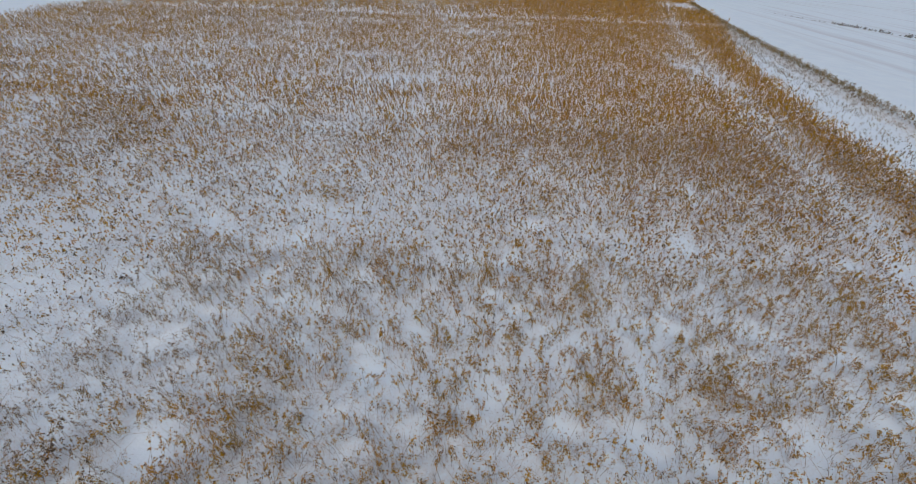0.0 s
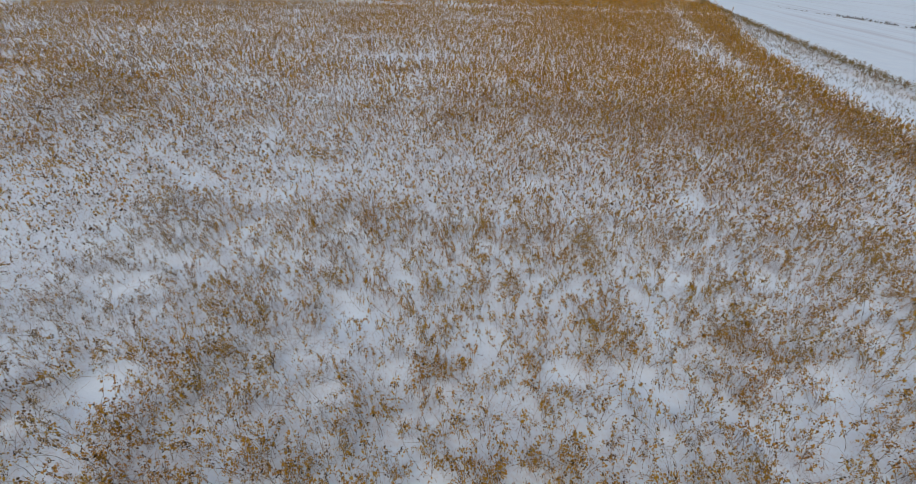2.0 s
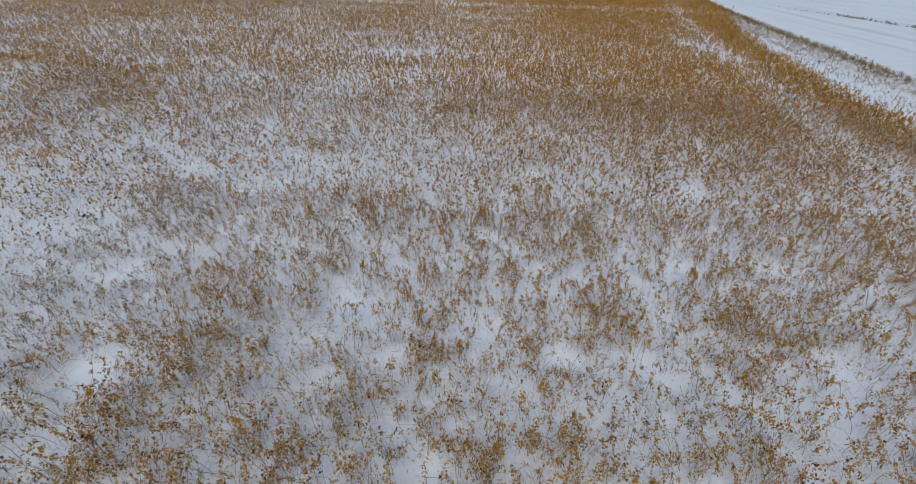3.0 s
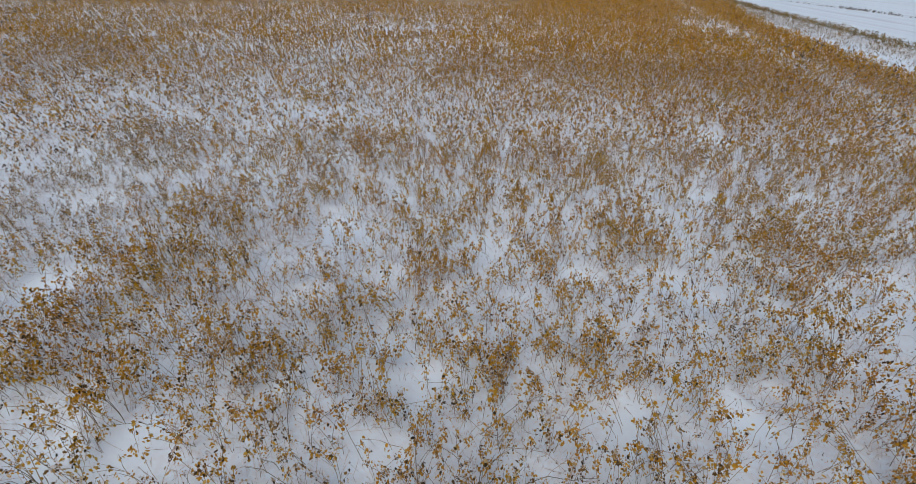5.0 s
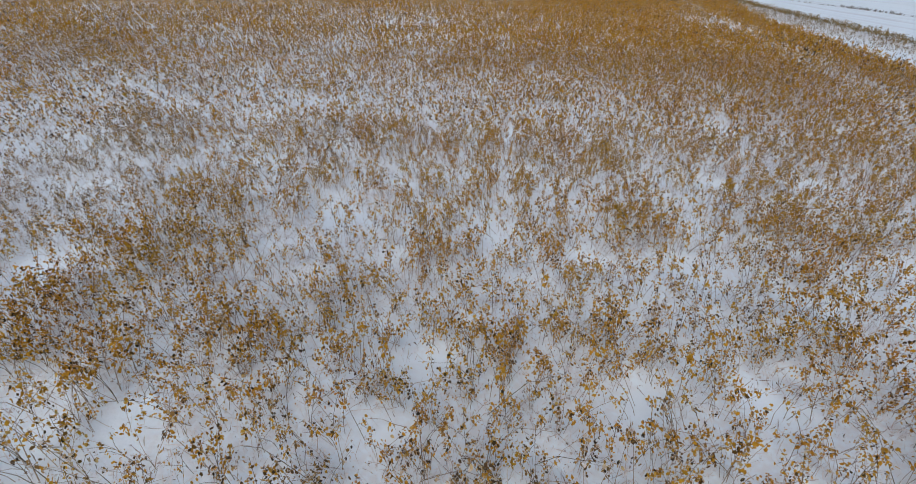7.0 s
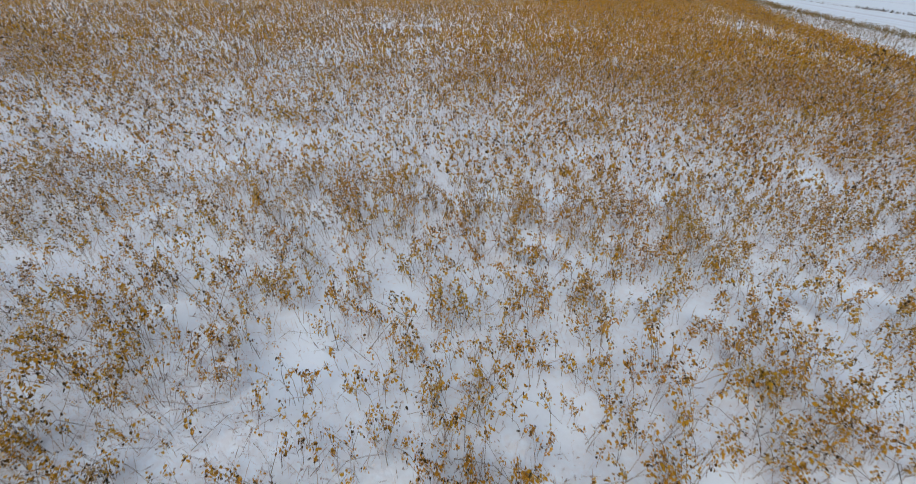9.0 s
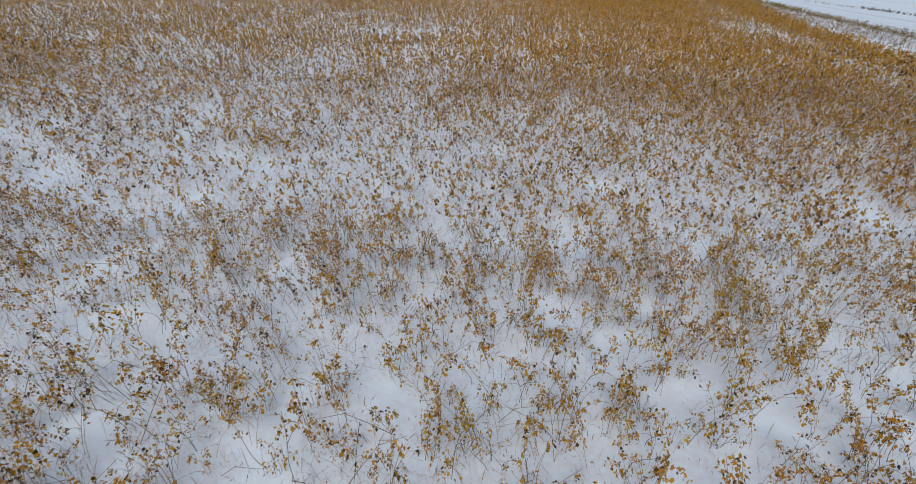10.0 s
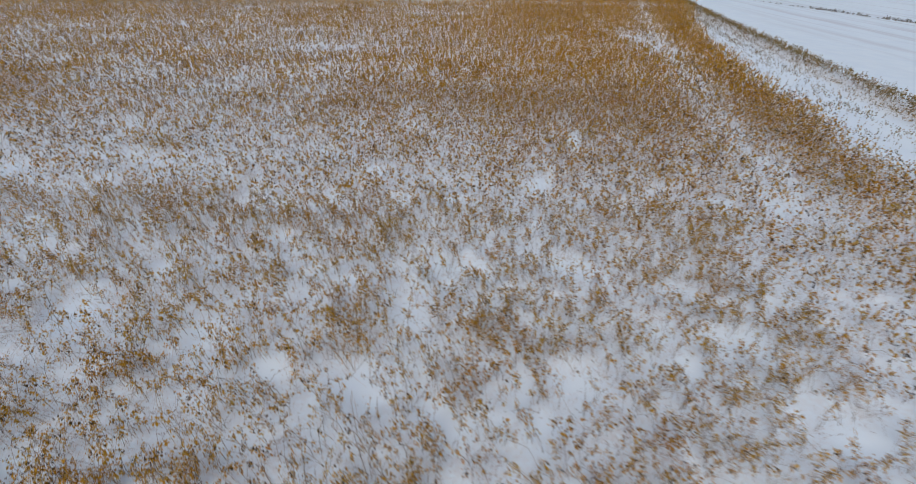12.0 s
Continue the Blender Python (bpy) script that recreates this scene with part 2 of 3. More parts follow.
AMBER = island_material("amber_leaf", [(0, (.035, .024, .006)), (.13, (.13, .066, .008)), (.27, (.42, .2, .012)), (.8, (.64, .328, .015)), (.93, (.58, .39, .11)), (1, (.72, .62, .46))], thin=.35)
DUSTED = island_material("snow_dusted_leaf", [(0, (.03, .021, .012)), (.25, (.12, .068, .026)), (.55, (.38, .21, .05)), (.8, (.57, .41, .21)), (1, (.8, .78, .78))], thin=.3)
STALK = island_material("dry_stalk", [(0, (.08, .06, .03)), (.45, (.24, .17, .095)), (.8, (.44, .33, .23)), (1, (.66, .57, .5))], 0.7)
# the ramp's dark end paints in the grey-brown shadow among the litter
LITTER = island_material("frosted_litter", [(0, (.2, .15, .12)), (.2, (.5, .42, .38)), (.5, (.73, .67, .64)), (1, (.86, .86, .87))], 0.85, thin=.4)
FROST = island_material("snow_fleck", [(0, (.55, .49, .43)), (.5, (.74, .71, .68)), (1, (.86, .88, .92))], 0.7, thin=.4)
OLIVE = island_material("dark_weed_leaf", [(0, (.05, .042, .01)), (.4, (.17, .125, .025)), (.75, (.34, .19, .045)), (1, (.45, .3, .15))])
HEDGE = island_material("bare_bush_twig", [(0, (.09, .09, .07)), (.6, (.18, .17, .14)), (1, (.5, .5, .5))])


def snow_material():
    m, tree, bsdf = material("snow", 0.6)
    nodes, links = tree.nodes, tree.links
    co = nodes.new("ShaderNodeTexCoord")
    litter = nodes.new("ShaderNodeAttribute")
    litter.attribute_name = "litter"
    fine = nodes.new("ShaderNodeTexNoise")
    fine.inputs["Scale"].default_value, fine.inputs["Detail"].default_value = 22, 6
    links.new(co.outputs["Object"], fine.inputs["Vector"])
    broad = nodes.new("ShaderNodeTexNoise")
    broad.inputs["Scale"].default_value, broad.inputs["Detail"].default_value = 1.1, 4
    links.new(co.outputs["Object"], broad.inputs["Vector"])
    # plant crumbs show through the thin snow where plants stand
    speck = nodes.new("ShaderNodeMapRange")
    speck.inputs["From Min"].default_value, speck.inputs["From Max"].default_value = 0.34, 0.6
    links.new(fine.outputs["Fac"], speck.inputs["Value"])
    much = nodes.new("ShaderNodeMath")
    much.operation = "MULTIPLY"
    links.new(speck.outputs["Result"], much.inputs[0])
    links.new(litter.outputs["Fac"], much.inputs[1])
    tone = ramp(tree, [(0.3, (.78, .86, .93)), (0.7, (.84, .91, .96))])
    links.new(broad.outputs["Fac"], tone.inputs["Fac"])
    mix = nodes.new("ShaderNodeMix")
    mix.data_type = "RGBA"
    for s in mix.inputs:
        if s.name == "A" and s.type == "RGBA":
            links.new(tone.outputs["Color"], s)
        if s.name == "B" and s.type == "RGBA":
            s.default_value = (.70, .625, .585, 1)
        if s.name == "Factor" and s.type == "VALUE":
            links.new(much.outputs["Value"], s)
    # faint grey rows on the open snow
    turn = nodes.new("ShaderNodeMapping")
    turn.inputs["Rotation"].default_value = (0, 0, radians(24))
    turn.inputs["Scale"].default_value = (0.55, 0.03, 1)
    links.new(co.outputs["Object"], turn.inputs["Vector"])
    rows = nodes.new("ShaderNodeTexNoise")
    rows.inputs["Scale"].default_value, rows.inputs["Detail"].default_value = 1.0, 5
    links.new(turn.outputs["Vector"], rows.inputs["Vector"])
    opened = nodes.new("ShaderNodeAttribute")
    opened.attribute_name = "rows"
    band = nodes.new("ShaderNodeMapRange")
    band.inputs["From Min"].default_value, band.inputs["From Max"].default_value = 0.52, 0.72
    links.new(rows.outputs["Fac"], band.inputs["Value"])
    amount = nodes.new("ShaderNodeMath")
    amount.operation = "MULTIPLY"
    links.new(band.outputs["Result"], amount.inputs[0])
    links.new(opened.outputs["Fac"], amount.inputs[1])
    second = nodes.new("ShaderNodeMix")
    second.data_type = "RGBA"
    for s in second.inputs:
        if s.name == "A" and s.type == "RGBA":
            links.new(mix.outputs[2], s)
        if s.name == "B" and s.type == "RGBA":
            s.default_value = (.66, .68, .72, 1)
        if s.name == "Factor" and s.type == "VALUE":
            links.new(amount.outputs["Value"], s)
    links.new(second.outputs[2], bsdf.inputs["Base Color"])
    bump = nodes.new("ShaderNodeBump")
    bump.inputs["Strength"].default_value, bump.inputs["Distance"].default_value = 0.4, 0.02
    links.new(fine.outputs["Fac"], bump.inputs["Height"])
    links.new(bump.outputs["Normal"], bsdf.inputs["Normal"])
    return m


SNOW = snow_material()


# ---- mesh helpers ----
def mesh_of(name, verts, tris, slots, which=None, smooth=False):
    """A mesh from arrays of places and triangles."""
    verts, tris = np.asarray(verts, np.float32), np.asarray(tris, np.int32)
    me = bpy.data.meshes.new(name)
    me.vertices.add(len(verts))
    me.vertices.foreach_set("co", verts.ravel())
    me.loops.add(tris.size)
    me.loops.foreach_set("vertex_index", tris.ravel())
    me.polygons.add(len(tris))
    me.polygons.foreach_set("loop_start", np.arange(0, tris.size, 3, dtype=np.int32))
    if which is not None:
        me.polygons.foreach_set("material_index", np.asarray(which, np.int32))
    if smooth:
        me.polygons.foreach_set("use_smooth", np.ones(len(tris), bool))
    for s in slots:
        me.materials.append(s)
    me.update(calc_edges=True)
    return me


class Bits:
    """Gathers small pieces: stalks and leaves, each with a material slot."""

    def __init__(self):
        self.v, self.f, self.k = [], [], []

    def add(self, verts, tris, slot):
        n = len(self.v)
        self.v += [tuple(p) for p in verts]
        self.f += [(a + n, b + n, c + n) for a, b, c in tris]
        self.k += [slot] * len(tris)

    def tube(self, path, r0, r1, slot, sides=3):
        n, verts, tris = len(path), [], []
        for i, p in enumerate(path):
            r = r0 + (r1 - r0) * i / (n - 1)
            for s in range(sides):
                a = 2 * math.pi * s / sides
                verts.append((p[0] + r * math.cos(a), p[1] + r * math.sin(a), p[2]))
        for i in range(n - 1):
            for s in range(sides):
                a, b = i * sides + s, i * sides + (s + 1) % sides
                tris += [(a, b, b + sides), (a, b + sides, a + sides)]
        self.add(verts, tris, slot)

    def leaf(self, at, way, width, slot, fine=True, small=False):
        """A curled leaf from `at` along `way` (its length)."""
        at, way = Vector(at), Vector(way)
        side = way.cross(Vector((random.uniform(-1, 1), random.uniform(-1, 1), random.uniform(-1, 1))))
        side = side.normalized() * width / 2 if side.length > 1e-6 else Vector((width / 2, 0, 0))
        up = side.cross(way).normalized() * width * random.uniform(0.15, 0.45)
        a, b = at + way * 0.45 + side + up, at + way * 0.5 - side + up
        if fine:
            a, b = at + way * 0.3 + side + up * .6, at + way * 0.3 - side + up * .6
            c, d = at + way * 0.85 + side * .65 + up, at + way * 0.95 - side * .5 + up
            self.add([at, a, c, d, b], [(0, 1, 2), (0, 2, 3), (0, 3, 4)], slot)
        elif small:
            self.add([at - side * 0.3, at + way * 0.6 + side * 0.8 + up, at + way - side * 0.8], [(0, 1, 2)], slot)
        else:
            self.add([at, a, at + way, b], [(0, 1, 2), (0, 2, 3)], slot)

    def arrays(self):
        return np.array(self.v, np.float32).reshape(-1, 3), np.array(self.f, np.int32).reshape(-1, 3), np.array(self.k, np.int32)


def stem_path(height, bend, n=5, base=(0, 0, 0)):
    a = random.uniform(0, 2 * math.pi)
    return [(base[0] + bend * (i / (n - 1)) ** 1.7 * math.cos(a) + random.uniform(-.006, .006),
             base[1] + bend * (i / (n - 1)) ** 1.7 * math.sin(a) + random.uniform(-.006, .006),
             base[2] + height * (i / (n - 1)) * (1 - 0.12 * (i / (n - 1)) * bend / 0.2)) for i in range(n)]


def along(path, s):
    s = min(max(s, 0), 0.999) * (len(path) - 1)
    i = int(s)
    return Vector(path[i]).lerp(Vector(path[i + 1]), s - i)


def clump(bits, at, many, slot, cap_slot, detail):
    """A tight bunch of curled leaves hanging from a stalk, with flecks of snow lying on it."""
    at = Vector(at)
    spread, drop, size, q = {2: (.009, .019, (.0135, .025), .34), 1: (.011, .012, (.020, .036), .26), 0: (.02, .025, (.037, .062), .25)}[detail]
    if detail < 2:
        verts, tris = [at + Vector((0, 0, drop))], []
        for i in range(many):
            w = Vector((random.gauss(0, q), random.gauss(0, q), random.uniform(-1.2, -.4))).normalized() * random.uniform(*size) * (1 + .25 * i)
            side = w.cross(Vector((random.gauss(0, 1), random.gauss(0, 1), random.gauss(0, .3)))).normalized() * w.length * random.uniform(.2, .32)
            verts += [verts[0] + w + side, verts[0] + w * .8 - side]
            tris.append((0, 2 * i + 1, 2 * i + 2))
        bits.add(verts, tris, slot)
        many = 0
    for _ in range(many):
        o = Vector((random.gauss(0, spread), random.gauss(0, spread), random.gauss(-.3 * drop, drop)))
        w = Vector((random.gauss(0, q), random.gauss(0, q), random.uniform(-1.3, -.1))).normalized() * random.uniform(*size)
        bits.leaf(at + o, w, w.length * random.uniform(.45, .75), slot, detail == 2, detail < 2)
    for _ in range(random.choice({2: (0, 0, 1, 1), 1: (0, 0, 1), 0: (0, 0, 0, 1)}[detail])):
        o = Vector((random.gauss(0, spread), random.gauss(0, spread), random.uniform(.2, 1.1) * drop))
        w = Vector((random.gauss(0, 1), random.gauss(0, 1), random.gauss(-.1, .25))).normalized() * random.uniform(*size) * .65
        bits.leaf(at + o, w, w.length * .6, cap_slot, False, detail < 2)


def plant(detail, bushy, apart=False):
    """One dry plant, knee-high at most: slot 0 stalks, slot 1 leaves, slot 2 snow on them (apart: three slots of its own for each shoot).
    detail 2: close by, 1: some way off, 0: far."""
    bits = Bits()
    h = random.uniform(0.21, 0.40)
    n = {2: 5, 1: 3, 0: 2}[detail]
    bend = random.uniform(.02, .12) if random.random() < .75 else random.uniform(.14, .24)
    shoots = [(stem_path(h, bend, n), random.uniform(0.35, 0.6), random.uniform(.6, 1.3))]
    for _ in range({2: random.randint(0, 2), 1: random.randint(0, 1), 0: 0}[detail] + (2 if bushy else 0)):
        if random.random() < (.7 if bushy else .35):
            base = (random.gauss(0, .03), random.gauss(0, .03), 0)
            shoots.append((stem_path(h * random.uniform(.6, 1.0), random.uniform(.03, .16), n, base), random.uniform(.4, .7), random.choice((.15, .7, 1))))
        else:
            base = along(shoots[0][0], random.uniform(.25, .7))
            shoots.append((stem_path(h * random.uniform(.2, .4), random.uniform(.04, .12), max(2, n - 2), base), random.uniform(.4, .8), .4))
    for i, (path, start, share) in enumerate(shoots):
        stalk_slot, leaf_slot, cap_slot = (3 * i, 3 * i + 1, 3 * i + 2) if apart else (0, 1, 2)
        if detail == 2:
            bits.tube(path, 0.0019, 0.0010, stalk_slot)
        elif detail == 1:
            for p, q in zip(path, path[1:]):
                bits.leaf(p, (Vector(q) - Vector(p)) * 1.15, .0042, stalk_slot, False, True)
        bunches = max(1, round(share * {2: random.uniform(2.4, 4.8), 1: random.uniform(2.6, 5), 0: 3.6}[detail]))
        for j in range(bunches):
            s = .97 if j == 0 else start + (.95 - start) * random.random()
            c = along(path, s) + Vector((random.gauss(0, .012), random.gauss(0, .012), 0))
            clump(bits, c, {2: random.randint(4, 9), 1: random.randint(2, 4), 0: 2}[detail], leaf_slot, cap_slot, detail)
    if not apart and detail:
        # pale frosted stalks about its foot
        for _ in range(detail):
            foot = Vector((random.gauss(0, .06), random.gauss(0, .06), 0))
            bits.leaf(foot, Vector((random.gauss(0, .05), random.gauss(0, .05), random.uniform(.05, .2))), random.uniform(.005, .009), 2, False, True)
    return bits


def scatter(x, y, kinds, size, lean=0.11, wind=-0.06):
    """Lays copies of small meshes (arrays) at places; returns arrays of one joined mesh."""
    vs, fs, ks, n = [], [], [], 0
    z = snow_top(x, y) - 0.01
    pick = rng.integers(0, len(kinds), len(x))
    yaw = rng.uniform(0, 2 * np.pi, len(x))
    lx, ly = rng.normal(wind, lean, len(x)), rng.normal(0, lean, len(x))
    for k, (v, f, m) in enumerate(kinds):
        i = np.nonzero(pick == k)[0]
        if not len(i):
            continue
        c, s = np.cos(yaw[i])[:, None], np.sin(yaw[i])[:, None]
        q = size[i][:, None]
        px, py, pz = v[:, 0] * q, v[:, 1] * q, v[:, 2] * q
        wx = x[i][:, None] + c * px - s * py + lx[i][:, None] * pz
        wy = y[i][:, None] + s * px + c * py + ly[i][:, None] * pz
        wz = z[i][:, None] + pz
        vs.append(np.stack([wx, wy, wz], -1).reshape(-1, 3))
        fs.append((f[None] + (np.arange(len(i)) * len(v))[:, None, None] + n).reshape(-1, 3))
        ks.append(np.tile(m, len(i)))
        n += len(i) * len(v)
    return np.concatenate(vs), np.concatenate(fs), np.concatenate(ks)


def sown(x0, x1, y0, y1, per_metre, density, inside=None):
    """Places in a rectangle, as many as the density (0 to 3) asks for."""
    n = int((x1 - x0) * (y1 - y0) * per_metre * 3)
    x, y = rng.uniform(x0, x1, n), rng.uniform(y0, y1, n)
    keep = rng.uniform(0, 3, n) < density(x, y)
    if inside is not None:
        keep &= ((x > -1.06 * y - 3.2) & (x < 1.06 * y + 8)) == inside
    return x[keep], y[keep]


def join(pieces):
    vs, fs, ks, n = [], [], [], 0
    for v, f, k in pieces:
        vs.append(v), fs.append(f + n), ks.append(k)
        n += len(v)
    return np.concatenate(vs), np.concatenate(fs), np.concatenate(ks)


# ---- ground: one sheet of snow to the horizon ----
def axis(lo, hi, step, far):
    inner = list(np.arange(lo, hi, step))
    a, b, s = [], [], step
    while (a[-1] if a else lo) > -far:
        s *= 1.13
        a.append((a[-1] if a else lo) - s)
    s = step
    while (b[-1] if b else inner[-1]) < far:
        s *= 1.07
        b.append((b[-1] if b else inner[-1]) + s)
    return np.array(a[::-1] + inner + b)


gx, gy = axis(-6, 8, 0.085, 2000), axis(0.6, 8.5, 0.085, 2000)
GX, GY = np.meshgrid(gx, gy)
GZ = snow_top(GX, GY)
w, hgt = len(gx), len(gy)
idx = (np.arange(hgt - 1)[:, None] * w + np.arange(w - 1)[None]).ravel()
tri = np.concatenate([np.stack([idx, idx + 1, idx + w + 1], -1), np.stack([idx, idx + w + 1, idx + w], -1)])
ground_mesh = mesh_of("ground", np.stack([GX.ravel(), GY.ravel(), GZ.ravel()], -1), tri, [SNOW], smooth=True)
bank_off = GX - bank_x(GY)
crumbs = np.clip((0.3 + 0.1 * np.clip((GY - 5) / 8, 0, 1)) * cover(GX, GY), 0, 1) * (1 - bareness(GX, GY)) + 0.9 * np.exp(-((bank_off + 0.35) / 0.4) ** 2) * (GY > 5) * (GY < 75)
for attr, values in (("litter", crumbs), ("rows", np.clip((bank_off - 3) / 6, 0, 1))):
    layer = ground_mesh.attributes.new(attr, "FLOAT", "POINT")
    layer.data.foreach_set("value", np.clip(values, 0, 1).astype(np.float32).ravel())
tagged(new("ground", ground_mesh), "snow-covered open field with thin drifts", "snow", kind="structure")

# ---- plants as single things, in the stretch that the drone passes lowest over ----
PER_METRE = 74
STRETCH = (-2.0, 2.6, 1.5, 4.6)


def part(name, v, f, mat, parent, label=""):
    ob = new(name, mesh_of(name, v, f, [mat]))
    ob.parent = parent
    if label:
        ob["label"] = label
    return ob


def split(bits, slot):
    v, f, k = bits.arrays()
    f = f[k == slot]
    used, inv = np.unique(f.ravel(), return_inverse=True)
    return v[used], inv.reshape(-1, 3)


def dry_plant(bushy, leaf_material, label):
    root = new("dry_plant")
    bits = plant(2, bushy, True)
    for i in range(max(bits.k) // 3 + 1):
        stem = part("side_shoot" if i else "stalk", *split(bits, 3 * i), STALK, root, "thin dark brown stalk")
        (v1, f1), (v2, f2) = split(bits, 3 * i + 1), split(bits, 3 * i + 2)
        foliage = part("foliage", np.concatenate([v1, v2]), np.concatenate([f1, f2 + len(v1)]), leaf_material, stem)
        foliage.data.materials.append(FROST)
        foliage.data.polygons.foreach_set("material_index", np.repeat([0, 1], [len(f1), len(f2)]).astype(np.int32))
    return tagged(root, label, "plant", "dry plants standing in the snow")


LABELS = {(True, False): "thin dry plant with curled amber leaves standing in snow", (True, True): "bushy dry plant with bunches of curled amber leaves in snow",
          (False, False): "thin dry stalk with snow-dusted brown leaves standing in snow", (False, True): "bushy dry plant with snow-dusted brown leaves in snow"}
models = [(dry_plant(i % 3 == 0, AMBER if i % 2 == 0 else DUSTED, LABELS[i % 2 == 0, i % 3 == 0]), i % 2 == 0) for i in range(16)]
near_x, near_y = sown(*STRETCH, PER_METRE, cover)
is_amber = rng.uniform(0, 1, len(near_x)) < amber(near_x, near_y)
near_z = snow_top(near_x, near_y) - 0.01
single = min(290, len(near_x))
used = {m: False for m, _ in models}
for i in range(single):
    choices = [m for m, a in models if a == bool(is_amber[i])]
    m = choices[i % len(choices)]
    where = pose(near_x[i], near_y[i], near_z[i], rng.normal(0, 9), rng.normal(-5, 9), rng.uniform(0, 360))
    where = where @ Matrix.Scale(rng.uniform(0.75, 1.25), 4)
    if used[m]:
        made = copy_thing(m, where)
        made.matrix_basis = where
    else:
        m.matrix_basis, used[m] = where, True

# ---- all the other plants of the field ----
kinds = {(d, b): [plant(d, b).arrays() for _ in range(14)] for d in (2, 1, 0) for b in (False, True)}


def slotted(arrays, leaf_slot):
    v, f, k = arrays
    return v, f, np.choose(k, (0, leaf_slot, 3))


def grow(x, y, detail, scale=1.0):
    out = []
    warm = rng.uniform(0, 1, len(x)) < amber(x, y)
    bushy = rng.uniform(0, 1, len(x)) < 0.1 + 0.4 * thickness(x, y)
    low = blots(x, y, [(-5.4, 4.3, 2.8, 1.8), (-8.5, 5, 2.6, 1.6)], 2)
    size = rng.uniform(0.7, 1.25, len(x)) * (1 - 0.28 * low) * scale
    for a in (False, True):
        for b in (False, True):
            i = (warm == a) & (bushy == b)
            if i.any():
                out.append(slotted(scatter(x[i], y[i], kinds[detail, b], size[i]), 1 if a else 2))
    return out


pieces = grow(near_x[single:], near_y[single:], 2) if len(near_x) > single else []
for box in ((-5.5, -2, 0.9, 7.2), (2.6, 7, 0.9, 7.2), (-2, 2.6, 4.6, 7.2), (-2, 2.6, 0.9, 1.5)):
    pieces += grow(*sown(*box, PER_METRE, cover, True), 2)
for box in ((-12, -5.5, 0.9, 7.2), (7, 13, 0.9, 7.2)):
    pieces += grow(*sown(*box, PER_METRE * 1.15, cover, True), 1, .88)
pieces += grow(*sown(-9, 11, -4, 0.9, 40, cover), 0, .8) + grow(*sown(-9, 11, -9, -4, 14, cover), 0, .9)
middle = sown(-24, 16, 7.2, 20, 78, cover, True)
fade = rng.uniform(0, 1, len(middle[0])) < np.clip((17.5 - middle[1]) / 5, 0, 1)
few = ~fade & (rng.uniform(0, 1, len(fade)) < 0.5)
for y0 in np.arange(7.2, 20, 1.6):
    band = (middle[1] >= y0) & (middle[1] < y0 + 1.6)
    pieces += grow(middle[0][band & fade], middle[1][band & fade], 1, .92 + .022 * (y0 - 7.2)) + grow(middle[0][band & few], middle[1][band & few], 0, 1.1)
pieces += grow(*sown(-48, 23, 20, 45, 28, cover, True), 0, 1.1)
pieces += grow(*sown(-48, 34, 45, 95, 10, cover, True), 0, 1.75)
pieces += grow(*sown(-48, 23, -12, 45, 1.5, cover, False), 0, 1.2)
pieces = join(pieces)
tagged(new("dry_plants", mesh_of("dry_plants", pieces[0], pieces[1], [STALK, AMBER, DUSTED, FROST], pieces[2])),
       "field of dry amber and snow-dusted plants in snow", "plants", kind="stuff")


# ---- frosted litter: broken stalks and leaves lying on the snow ----
def litter_tuft():
    bits = Bits()
    for _ in range(random.randint(5, 7)):
        a, l = random.uniform(0, 2 * math.pi), random.uniform(.03, .09)
        p = Vector((random.gauss(0, .035), random.gauss(0, .035), 0.0))
        bits.leaf(p, Vector((l * math.cos(a), l * math.sin(a), random.uniform(0.0, .09))), random.uniform(.003, .007), 0, False, True)
    for _ in range(random.randint(3, 5)):
        p = Vector((random.gauss(0, .04), random.gauss(0, .04), random.uniform(.01, .07)))
        w = Vector((random.gauss(0, 1), random.gauss(0, 1), random.gauss(0, .5))).normalized() * random.uniform(.01, .022)
        bits.leaf(p, w, w.length * .8, 0, False, True)
    for _ in range(random.randint(1, 3)):
        p = stem_path(random.uniform(.07, .2), random.uniform(.02, .1), 3, (random.gauss(0, .04), random.gauss(0, .04), 0))
        for q in (p[0], p[1]):
            r = p[p.index(q) + 1]
            bits.leaf(q, Vector(r) - Vector(q), .005, 0, False, True)
        bits.leaf(p[2], Vector((random.gauss(0, .01), random.gauss(0, .01), -.012)), .009, 0, False)
    if random.random() < 0.15:
        a, l = random.uniform(0, 2 * math.pi), random.uniform(.2, .42)
        arch = [(l * s * math.cos(a), l * s * math.sin(a), 0.01 + random.uniform(.04, .14) * math.sin(math.pi * min(s, .85))) for s in (0, .3, .6, 1)]
        bits.tube(arch, .0022, .001, 1)
    return bits.arrays()


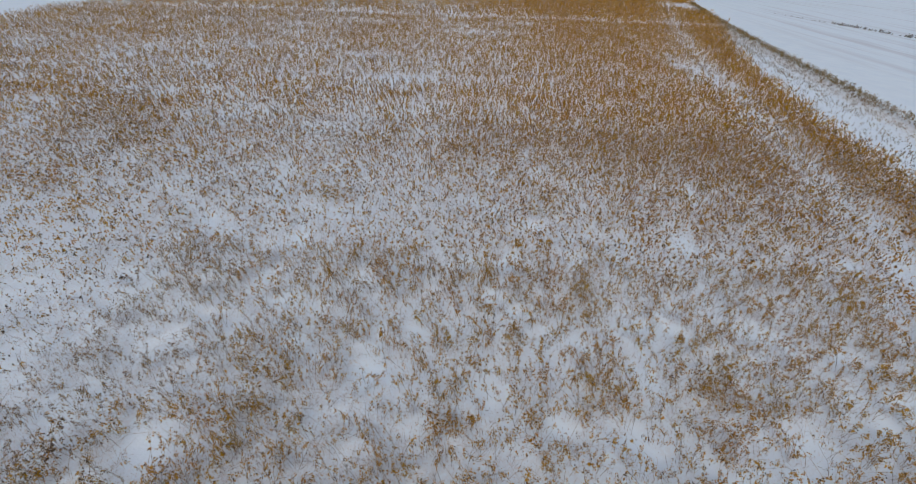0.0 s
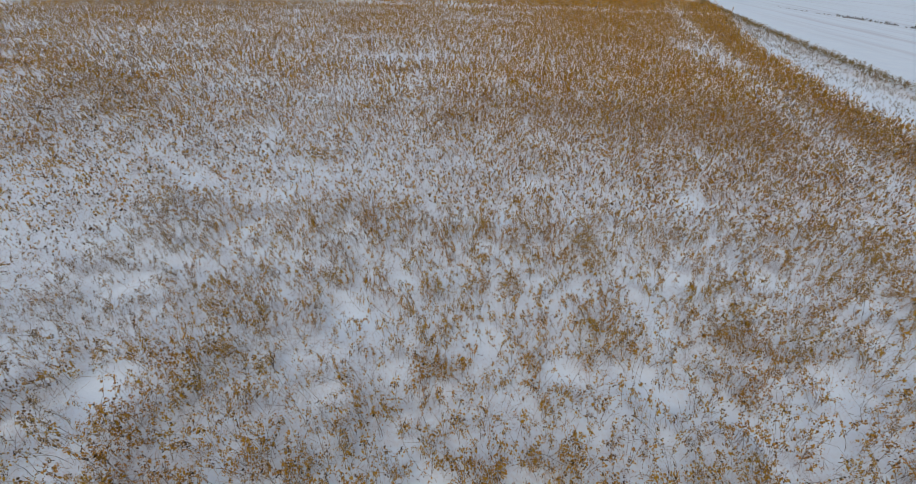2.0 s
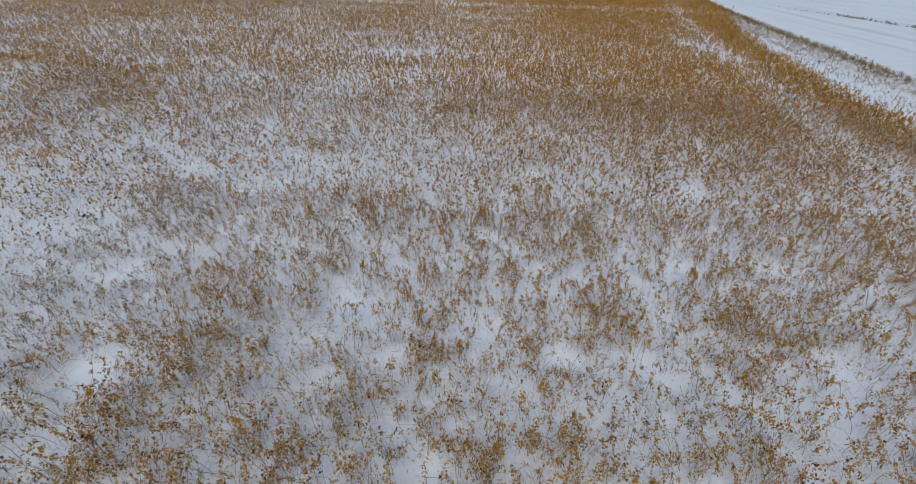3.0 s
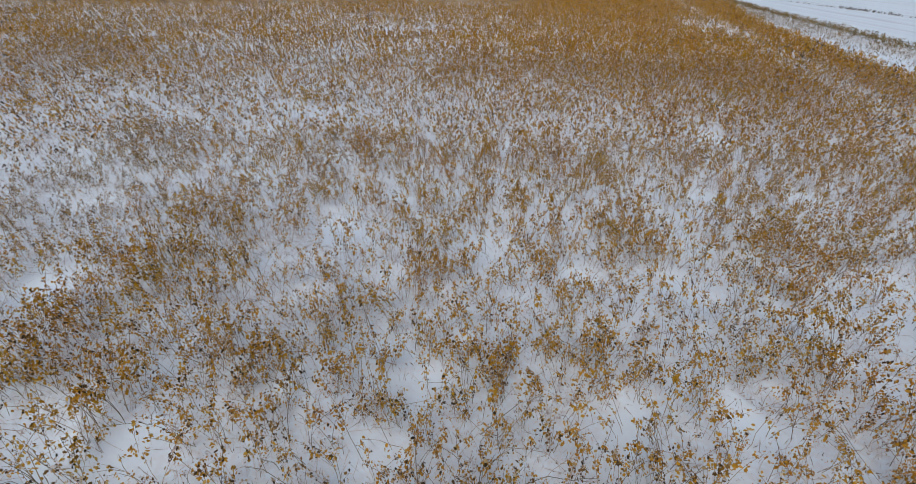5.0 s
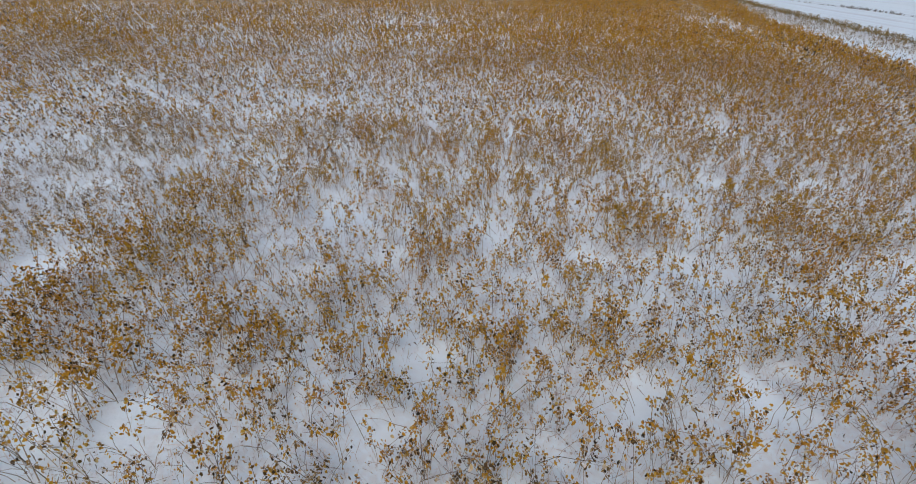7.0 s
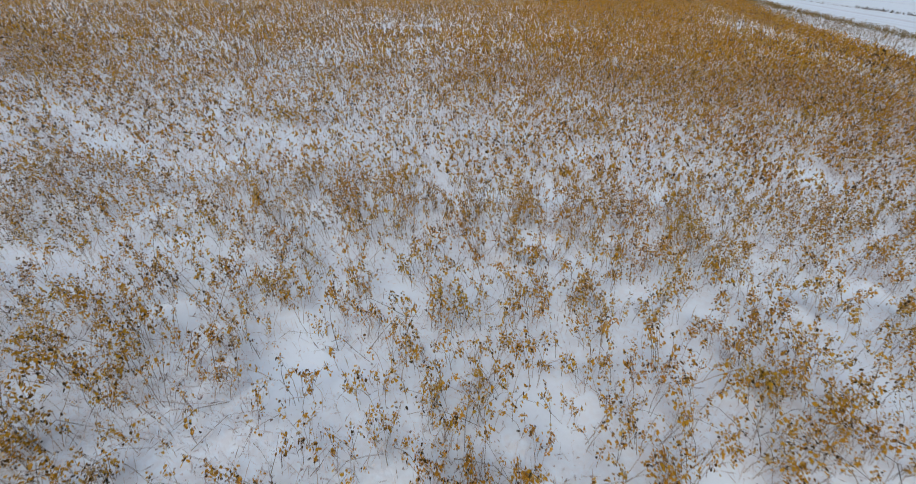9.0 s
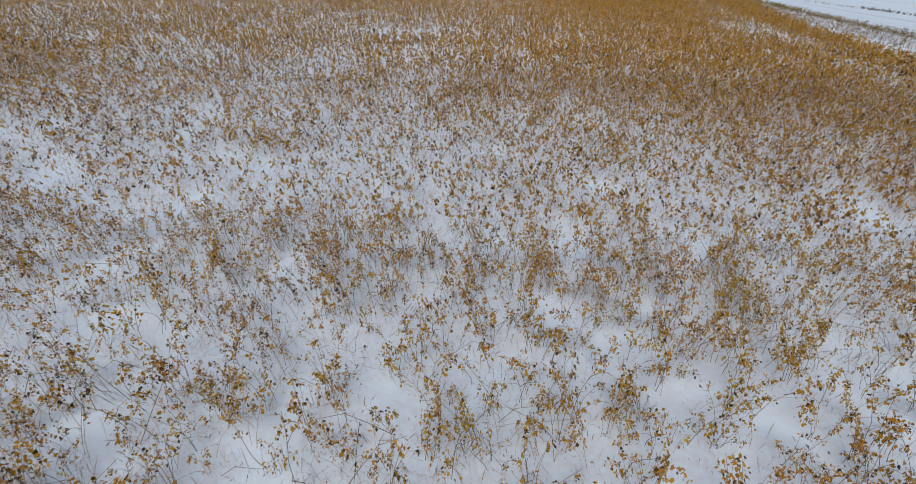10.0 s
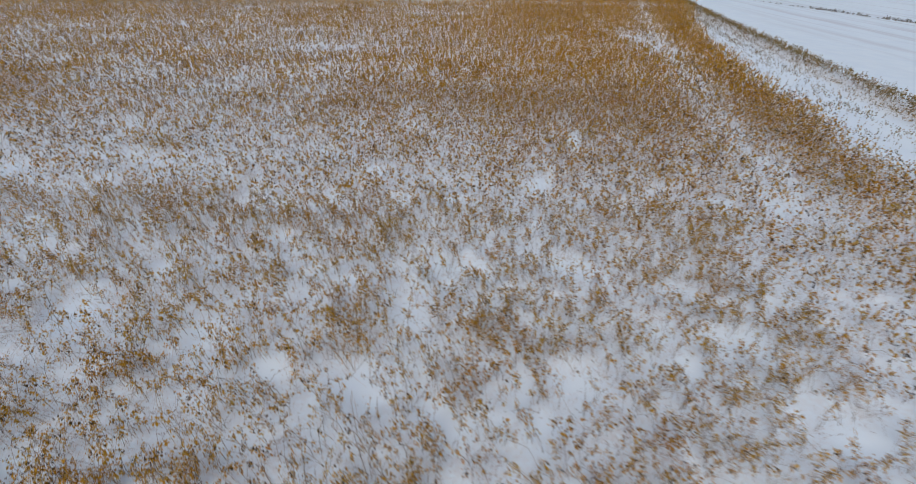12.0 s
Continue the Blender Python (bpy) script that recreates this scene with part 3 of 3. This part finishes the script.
# spots where the litter lies thick and matted under frost
MATTED = [(-2.0, 4.0, 1.0, .6), (-1.2, 2.9, 1.0, .5), (.2, 2.9, .6, .25), (-.3, 4.9, .5, .2), (-2.3, 4.5, .5, .3), (1.6, 5.2, .4, .2), (.1, 2.2, .35, .2)]
tufts = [litter_tuft() for _ in range(12)]
lx, ly = sown(-7, 9.5, 0.9, 8.5, 66, lambda x, y: np.clip(0.4 + 0.6 * cover(x, y) + 0.5 * lattice(x, y, .5, 61) + 1.2 * blots(x, y, MATTED), 0, 3) * (1 - bareness(x, y)))
mx, my = sown(-13, 11, 8.5, 15, 26, cover, True)
lx, ly = np.concatenate([lx, mx]), np.concatenate([ly, my])
v, f, k = scatter(lx, ly, tufts, rng.uniform(.6, 1.5, len(lx)) * np.where(ly > 8.5, 1.5, 1))
tagged(new("frosted_litter", mesh_of("frosted_litter", v, f, [LITTER, STALK], k)), "frosted broken stalks and leaves lying on snow", "litter", kind="stuff")


# ---- the track's stubble and the weeds of the bank ----
def weed():
    bits = Bits()
    for _ in range(3):
        p = stem_path(random.uniform(.18, .42), random.uniform(.03, .15), 2, (random.gauss(0, .05), random.gauss(0, .05), 0))
        bits.leaf(p[0], Vector(p[1]) - Vector(p[0]), .012, 0, False)
        for _ in range(3):
            w = Vector((random.gauss(0, 1), random.gauss(0, 1), random.uniform(-.6, .8))).normalized() * random.uniform(.04, .09)
            bits.leaf(along(p, random.uniform(.2, 1)), w, w.length * .6, 0, False)
    return bits.arrays()


weeds = [weed() for _ in range(10)]
wy = rng.uniform(4, 72, 3200)
wx = bank_x(wy) + rng.normal(-0.1, 0.2, len(wy)) * (1 + 0.3 * lattice(wy * 0, wy, 1.5, 41))
keep = rng.uniform(0, 1, len(wy)) < 0.85 + 0.4 * lattice(wy * 0, wy, 0.8, 42)
wx, wy = wx[keep], wy[keep]
fy = rng.uniform(6, 62, 1900)
fx = bank_x(fy) - 0.5 + rng.normal(0, 0.22, len(fy))
v, f, k = join([scatter(wx, wy, weeds, rng.uniform(.45, .95, len(wx))), scatter(fx, fy, weeds, rng.uniform(.16, .34, len(fx)))])
tagged(new("bank_weeds", mesh_of("bank_weeds", v, f, [OLIVE], k)), "dark brown-green weeds along a snowy bank", "weeds", kind="stuff")


def strip(x, y):
    b = x - bank_x(y)
    e = x - edge_x(y)
    lines = np.exp(-((b + 1.5 + 0.2 * lattice(x, y, 2, 51)) / 0.22) ** 2) + 0.6 * np.exp(-((b + 0.8) / 0.2) ** 2)
    rim = np.exp(-np.clip(e, 0, 9) / 0.8)
    return np.where((b < -0.3) & (e > -0.4), 0.05 + 3.2 * lines * (0.6 + 0.6 * lattice(x, y, 0.9, 52)) + 1.5 * rim * (0.6 + 0.6 * lattice(x, y, .8, 53)), 0)


sx, sy = sown(9, 25, 3, 64, 42, strip)
v, f, k = scatter(sx, sy, [slotted(a, 1) for a in kinds[0, False]], rng.uniform(.35, .8, len(sx)))
tagged(new("track_stubble", mesh_of("track_stubble", v, f, [STALK, OLIVE, OLIVE, FROST], k)), "short dark stubble poking through a snowy track", "stubble", kind="stuff")


# ---- low bushes far out on the open snow ----
def bush():
    root = new("bush")
    wood, twigs = Bits(), Bits()
    for _ in range(9):
        p = stem_path(random.uniform(.4, .95), random.uniform(.1, .5), 4, (random.gauss(0, .25), random.gauss(0, .12), 0))
        wood.tube(p, .016, .006, 0)
        for _ in range(22):
            w = Vector((random.gauss(0, 1), random.gauss(0, 1), random.uniform(-.2, 1))).normalized() * random.uniform(.1, .22)
            twigs.leaf(along(p, random.uniform(.25, 1)), w, .05, 0, False)
    part("stems", *wood.arrays()[:2], STALK, root)
    part("crown", *twigs.arrays()[:2], HEDGE, root)
    return tagged(root, "low dark leafless bush on open snow", "bush", "bushes in a line on the snow")


bushes = [bush() for _ in range(4)]
for i in range(90):
    s = (i / 89) ** 0.85
    x = 38.5 + 9.5 * s + rng.normal(0, .3)
    y = 71 - 16 * s + rng.normal(0, .6)
    size = rng.uniform(.12, .52) * (0.45 if i < 28 else 1)
    where = pose(x, y, float(soil(np.array(x), np.array(y))) - 0.02, 0, 0, rng.uniform(0, 360)) @ Matrix.Scale(size, 4)
    if i < 4:
        bushes[i].matrix_basis = where
    else:
        copy_thing(bushes[i % 4], where).matrix_basis = where


# ---- lumps of snow ----
def snow_clod(x, y, r):
    bm = bmesh.new()
    bmesh.ops.create_icosphere(bm, subdivisions=3, radius=r)
    for p in bm.verts:
        p.co *= 1 + 0.28 * noise.noise(p.co * (1.4 / r) + Vector((x, y, 0)))
        p.co.z *= 0.5
    for face in bm.faces:
        face.smooth = True
    me = bpy.data.meshes.new("snow_clod")
    bm.to_mesh(me)
    bm.free()
    me.materials.append(SNOW)
    ob = new("snow_clod", me)
    ob.matrix_basis = pose(x, y, float(snow_top(np.array(x), np.array(y))) + r * .3, 0, 0, rng.uniform(0, 360))
    return tagged(ob, "small rounded lump of snow on the field", "snow lump", "snow lumps")


snow_clod(-2.5, 3.63, .05)
for _ in range(12):
    x, y = rng.normal(-1.3, .55), rng.normal(2.75, .3)
    snow_clod(x, y, rng.uniform(.015, .035))
